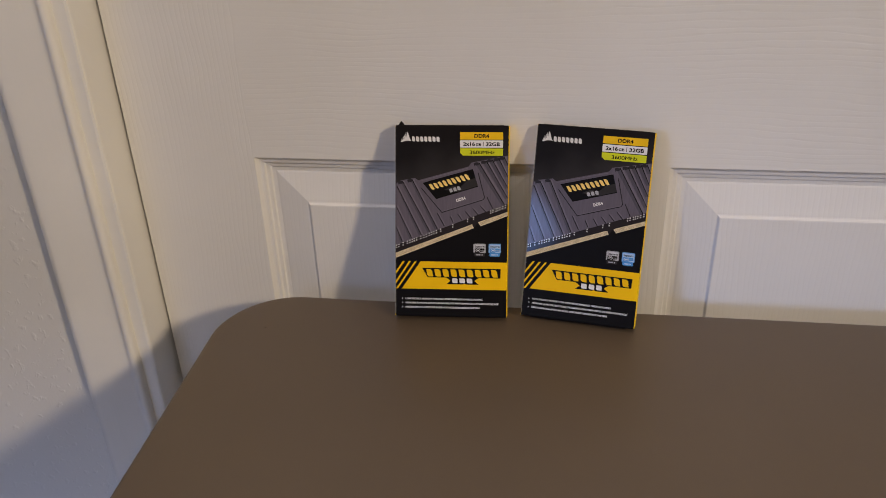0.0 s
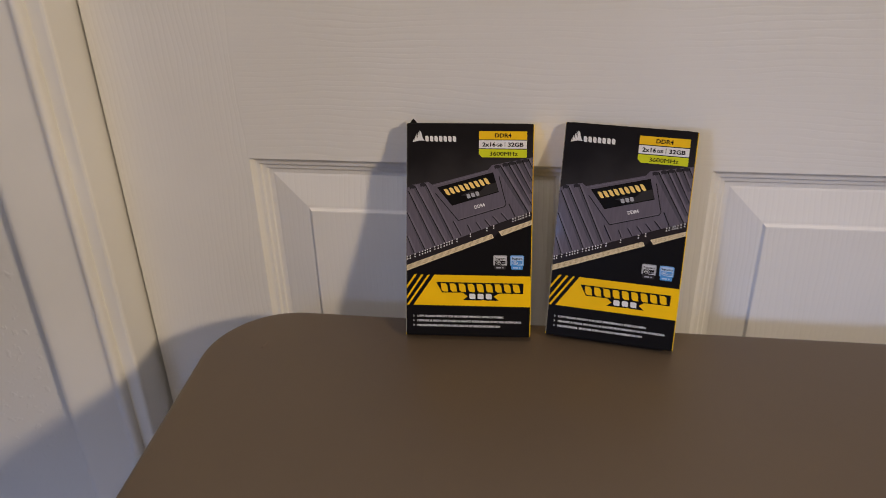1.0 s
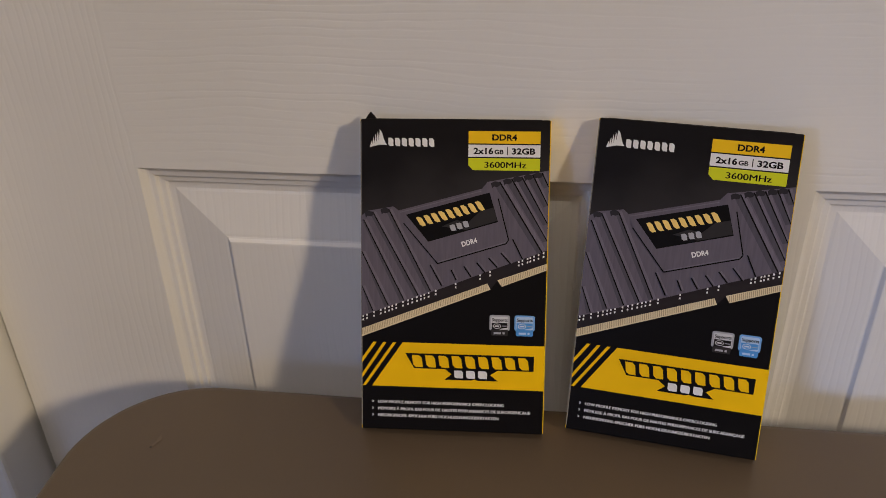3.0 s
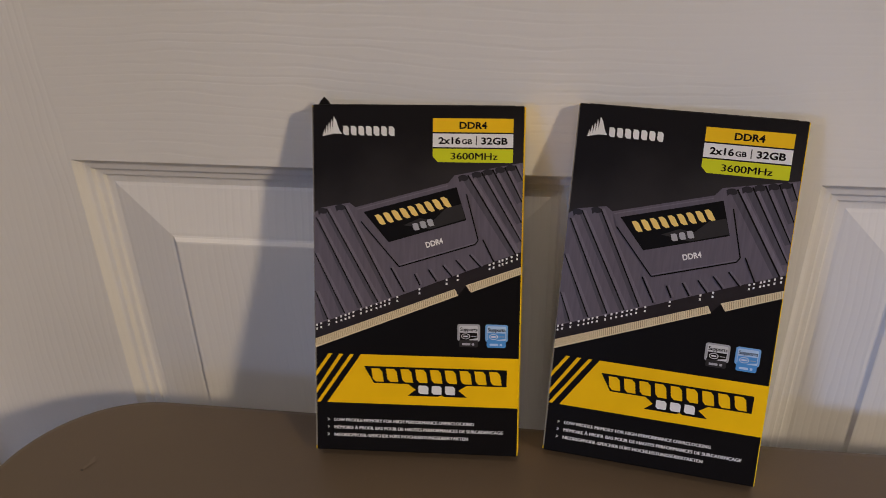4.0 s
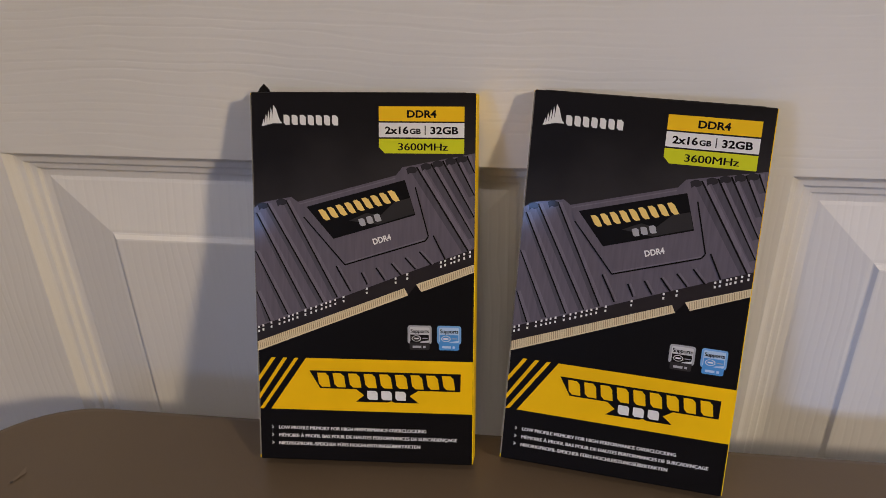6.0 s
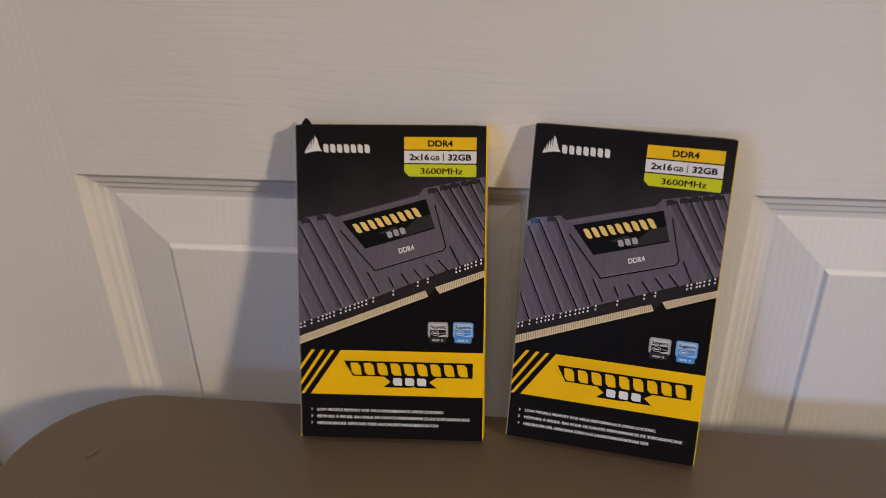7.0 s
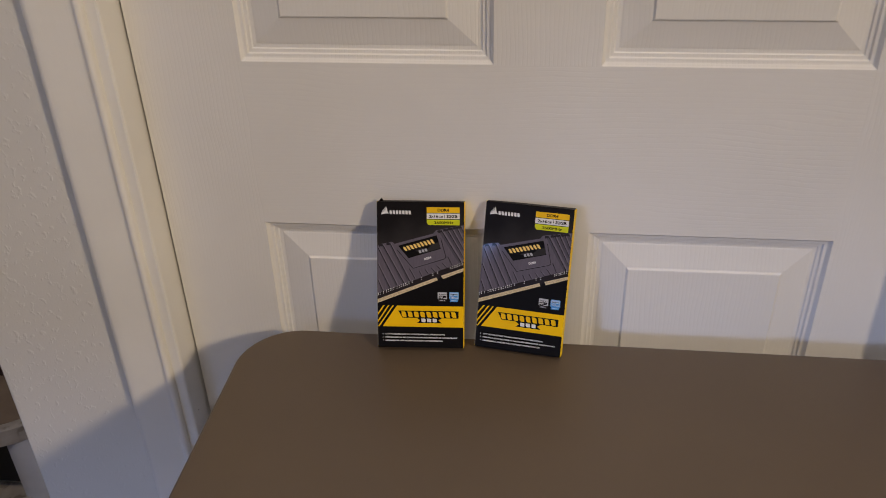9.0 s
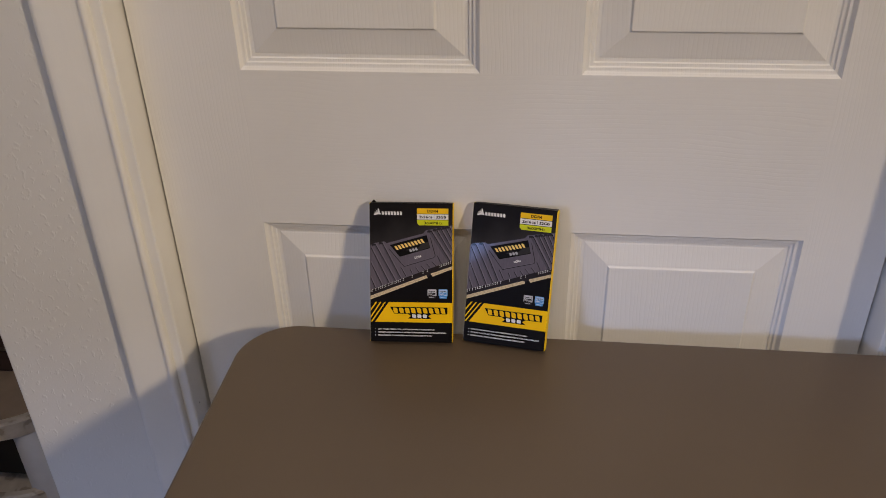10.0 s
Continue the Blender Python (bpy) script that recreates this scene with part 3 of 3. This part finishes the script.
def carton(label):
    pack = tagged(new("memory_package"), label, "package", "memory packages on the table")
    block = slab(0, W, 0, T, FOOT, H, 0.0006)
    for v in block.verts:
        if v.co.y > T / 2 and v.co.z > H / 2:
            v.co.y += SWELL
    body = part("carton", block, BLACK, pack)
    for x, s in ((0.0, -1), (W, 1)):
        # the sides bulge a little towards the back
        rings = [[(x - s * 0.0004, 0.0004, z), (x + s * 0.0002, 0.0003, z), (x + s * 0.0007, T * 0.7, z), (x + s * 0.0007, T - 0.0004 + swell, z), (x - s * 0.0004, T - 0.0006 + swell, z)]
                 for z, swell in ((FOOT + 0.0004, 0.0), (H - 0.0004, SWELL))]
        part("side_panel", loft(rings), LIT_YELLOW, body, "yellow side of the carton")
    part("tuck_flap", slab(0.004, W - 0.004, 0.0016, T - 0.0002, H - 0.0004, H + 0.0002, 0.00008), BLACK, body, "black tucked top flap")
    # pale strip that paints the light caught by the left front edge
    part("edge_light", slab(-0.00015, 0.00035, -0.00005, 0.0006, 0.001, H - 0.001), LIT_EDGE, body, "pale strip painting the light along the card edge")
    # emblem and wordmark
    sail_emblem(body)
    emblem_blocks(7, 12.7, 137.4, 22.4, 3.9, 0.0, 1, WHITE, body, -0.3, "white plain block of the wordmark")
    # capacity label
    for name, pts, mat, label_text in (("label_strip", [(50.6, 144.8), (83.9, 144.8), (83.9, 139.1), (50.6, 139.1)], AMBER, "amber label strip"),
                                       ("label_strip", [(50.6, 138.5), (83.9, 138.5), (83.9, 132.9), (50.6, 132.9)], WHITE, "white label strip"),
                                       ("label_strip", [(50.6, 132.3), (83.9, 132.3), (83.9, 127.0), (83.6, 126.7), (52.8, 126.7), (50.6, 129.0)], LIME,
                                        "lime label strip")):
        plate(name, pts, 1, mat, body, label_text)
    lettering("caption", "DDR4", 61.6, 140.6, 11.5, 2.7, 2, BLACK, body, 0.034)
    lettering("caption", "2x16", 53.0, 134.3, 9.2, 2.7, 2, BLACK, body, 0.034)
    lettering("caption", "GB", 62.7, 134.3, 4.3, 1.95, 2, BLACK, body, 0.032)
    strokes("divider", [(68.7, 133.9, 68.7, 137.5)], 0.4, 2, BLACK, body)
    lettering("caption", "32GB", 70.7, 134.3, 10.9, 2.7, 2, BLACK, body, 0.034)
    lettering("caption", "3600MHz", 58.1, 127.9, 19.3, 2.8, 2, BLACK, body, -0.20)
    module_picture(body)
    badge(body, 62.0, 48.0, BLACK, SILVER)
    badge(body, 73.9, 48.1, BLUE, MID_BLUE)
    # yellow band
    plate("printed_band", [(20.0, 43.2), (88.4, 43.2), (88.4, 21.1), (5.0, 21.1)], 1, YELLOW, body, "yellow printed band")
    plate("stripe", [(5.7, 43.1), (7.4, 43.1), (0.2, 32.6), (0.2, 35.0)], 1, YELLOW, body)
    plate("stripe", [(10.5, 43.1), (12.2, 43.1), (0.3, 25.0), (0.2, 27.2)], 1, YELLOW, body)
    plate("stripe", [(15.3, 43.1), (16.9, 43.1), (1.9, 21.1), (0.3, 21.1)], 1, YELLOW, body)
    plate("wordmark_ground", [(21.3, 38.0), (83.4, 38.0), (83.3, 30.5), (25.7, 30.5)], 2, BLACK, body)
    plate("wordmark_ground", [(40.5, 30.6), (66.3, 30.6), (62.6, 28.2), (66.3, 25.2), (56.5, 25.2), (55.2, 25.8), (53.6, 25.2), (40.5, 25.2), (43.9, 28.0)], 2,
          BLACK, body)
    emblem_blocks(9, 24.6, 31.2, 57.6, 5.9, -0.12, 3, YELLOW, body, 0.0, "yellow plain block of the wordmark")
    emblem_blocks(3, 44.6, 26.2, 17.4, 3.8, 0.0, 3, WHITE, body, 0.0, "white plain block of the wordmark")
    # three lines of small print
    for v, width, words in ((12.5, 61.3, "LOW PROFILE MEMORY FOR HIGH PERFORMANCE OVERCLOCKING"),
                            (9.1, 74.0, "MÉMOIRE À PROFIL BAS POUR DE HAUTES PERFORMANCES DE SURCADENÇAGE"),
                            (5.7, 58.8, "NIEDRIGPROFIL-SPEICHER FÜRS HOCHLEISTUNGSÜBERTAKTEN")):
        lettering("caption", words, 8.0, v, width, 1.42, 1, WHITE, body, -0.2)
        strokes("arrow_mark", [(5.1, v + 1.3, 5.9, v + 0.75), (5.9, v + 0.75, 5.1, v + 0.2)], 0.3, 1, WHITE, body)
    return pack


def leaning(x, y, yaw, lean):
    """The pose of a carton whose lower back edge rests on the table."""
    return pose(x, y, TOP + T * math.sin(radians(lean)) - FOOT * math.cos(radians(lean)), -lean, 0, yaw)


first = carton("black and yellow memory carton leaning against the door, top corner torn")
second = copy_thing(first, leaning(0.2267, -0.0634, -8.68, 22.14))
tagged(second, "black and yellow memory carton leaning against the door, turned slightly")
first.matrix_world = leaning(0.1272, -0.0732, 2.48, 23.13)
tear = bmesh.new()
pts = [(0.0016, 0.0040, H - 0.0002), (0.0068, 0.0040, H - 0.0002), (0.0060, 0.0046, H + 0.0012), (0.0039, 0.0050, H + 0.0033), (0.0026, 0.0046, H + 0.0018)]
vs = [tear.verts.new(p) for p in pts] + [tear.verts.new((x, y + 0.0012, z)) for x, y, z in pts]
tear.faces.new(vs[:5])
tear.faces.new(vs[5:][::-1])
for i in range(5):
    tear.faces.new((vs[i], vs[(i + 1) % 5], vs[5 + (i + 1) % 5], vs[5 + i]))
part("torn_flap", tear, BLACK, first, "torn scrap of black card")

# ---- the shelf unit in the next room ----
GAP_SHADE = material("black_gap_shade", (0.012, 0.011, 0.010), 0.5)
unit = tagged(new("shelf_unit"), "worn cream plastic shelf unit standing past the wall's end", "shelf unit")


def tray(z, lip):
    rings = [[(x, y, z + h) for x, y in rounded(-1.02 + d, -0.43 - d, 0.10 + d, 0.48 - d, 0.13 - d * 0.5, 12)]
             for d, h in ((0.004, 0.0), (0.0, 0.004), (0.0, lip - 0.003), (0.003, lip), (0.012, lip), (0.015, lip - 0.004), (0.015, 0.012))]
    return loft(rings)


for z in (0.360, 0.205):
    t = part("shelf", tray(z, 0.035), SHELF_PLASTIC, unit, "cream plastic shelf with a worn rounded lip", True)
    t.data.set_sharp_from_angle(angle=radians(40))
    if z > 0.3:
        rings = [[(x, y, z + h) for x, y in rounded(-1.004, -0.446, 0.116, 0.464, 0.118, 12)] for h in (0.0125, 0.0335)]
        part("liner", loft(rings), SHELF_MAT, t, "brown liner filling the shelf")
# black block added to paint the shade of the open gap
part("shade_block", slab(-0.95, -0.53, 0.15, 0.44, 0.242, 0.357, 0.004), GAP_SHADE, unit, "black block painting the shade in the gap between the shelves")
for x in (-0.965, -0.490):
    for y in (0.165, 0.415):
        post = bmesh.new()
        bmesh.ops.create_cone(post, cap_ends=True, radius1=0.044, radius2=0.044, depth=0.361, segments=24, matrix=pose(x, y, 0.1805))
        part("post", post, POST_PLASTIC, unit, "", True)
crate = tagged(new("slatted_crate"), "dark red-brown slatted wooden crate on the shelf", "crate")
for i in range(4):
    part("slat", slab(-0.90, -0.50, 0.235, 0.247, 0.3945 + i * 0.05, 0.3945 + i * 0.05 + 0.036, 0.002), DARK_WOOD, crate)
for x in (-0.90, -0.54):
    part("post", slab(x, x + 0.02, 0.248, 0.268, 0.3938, 0.60, 0.002), DARK_WOOD, crate)
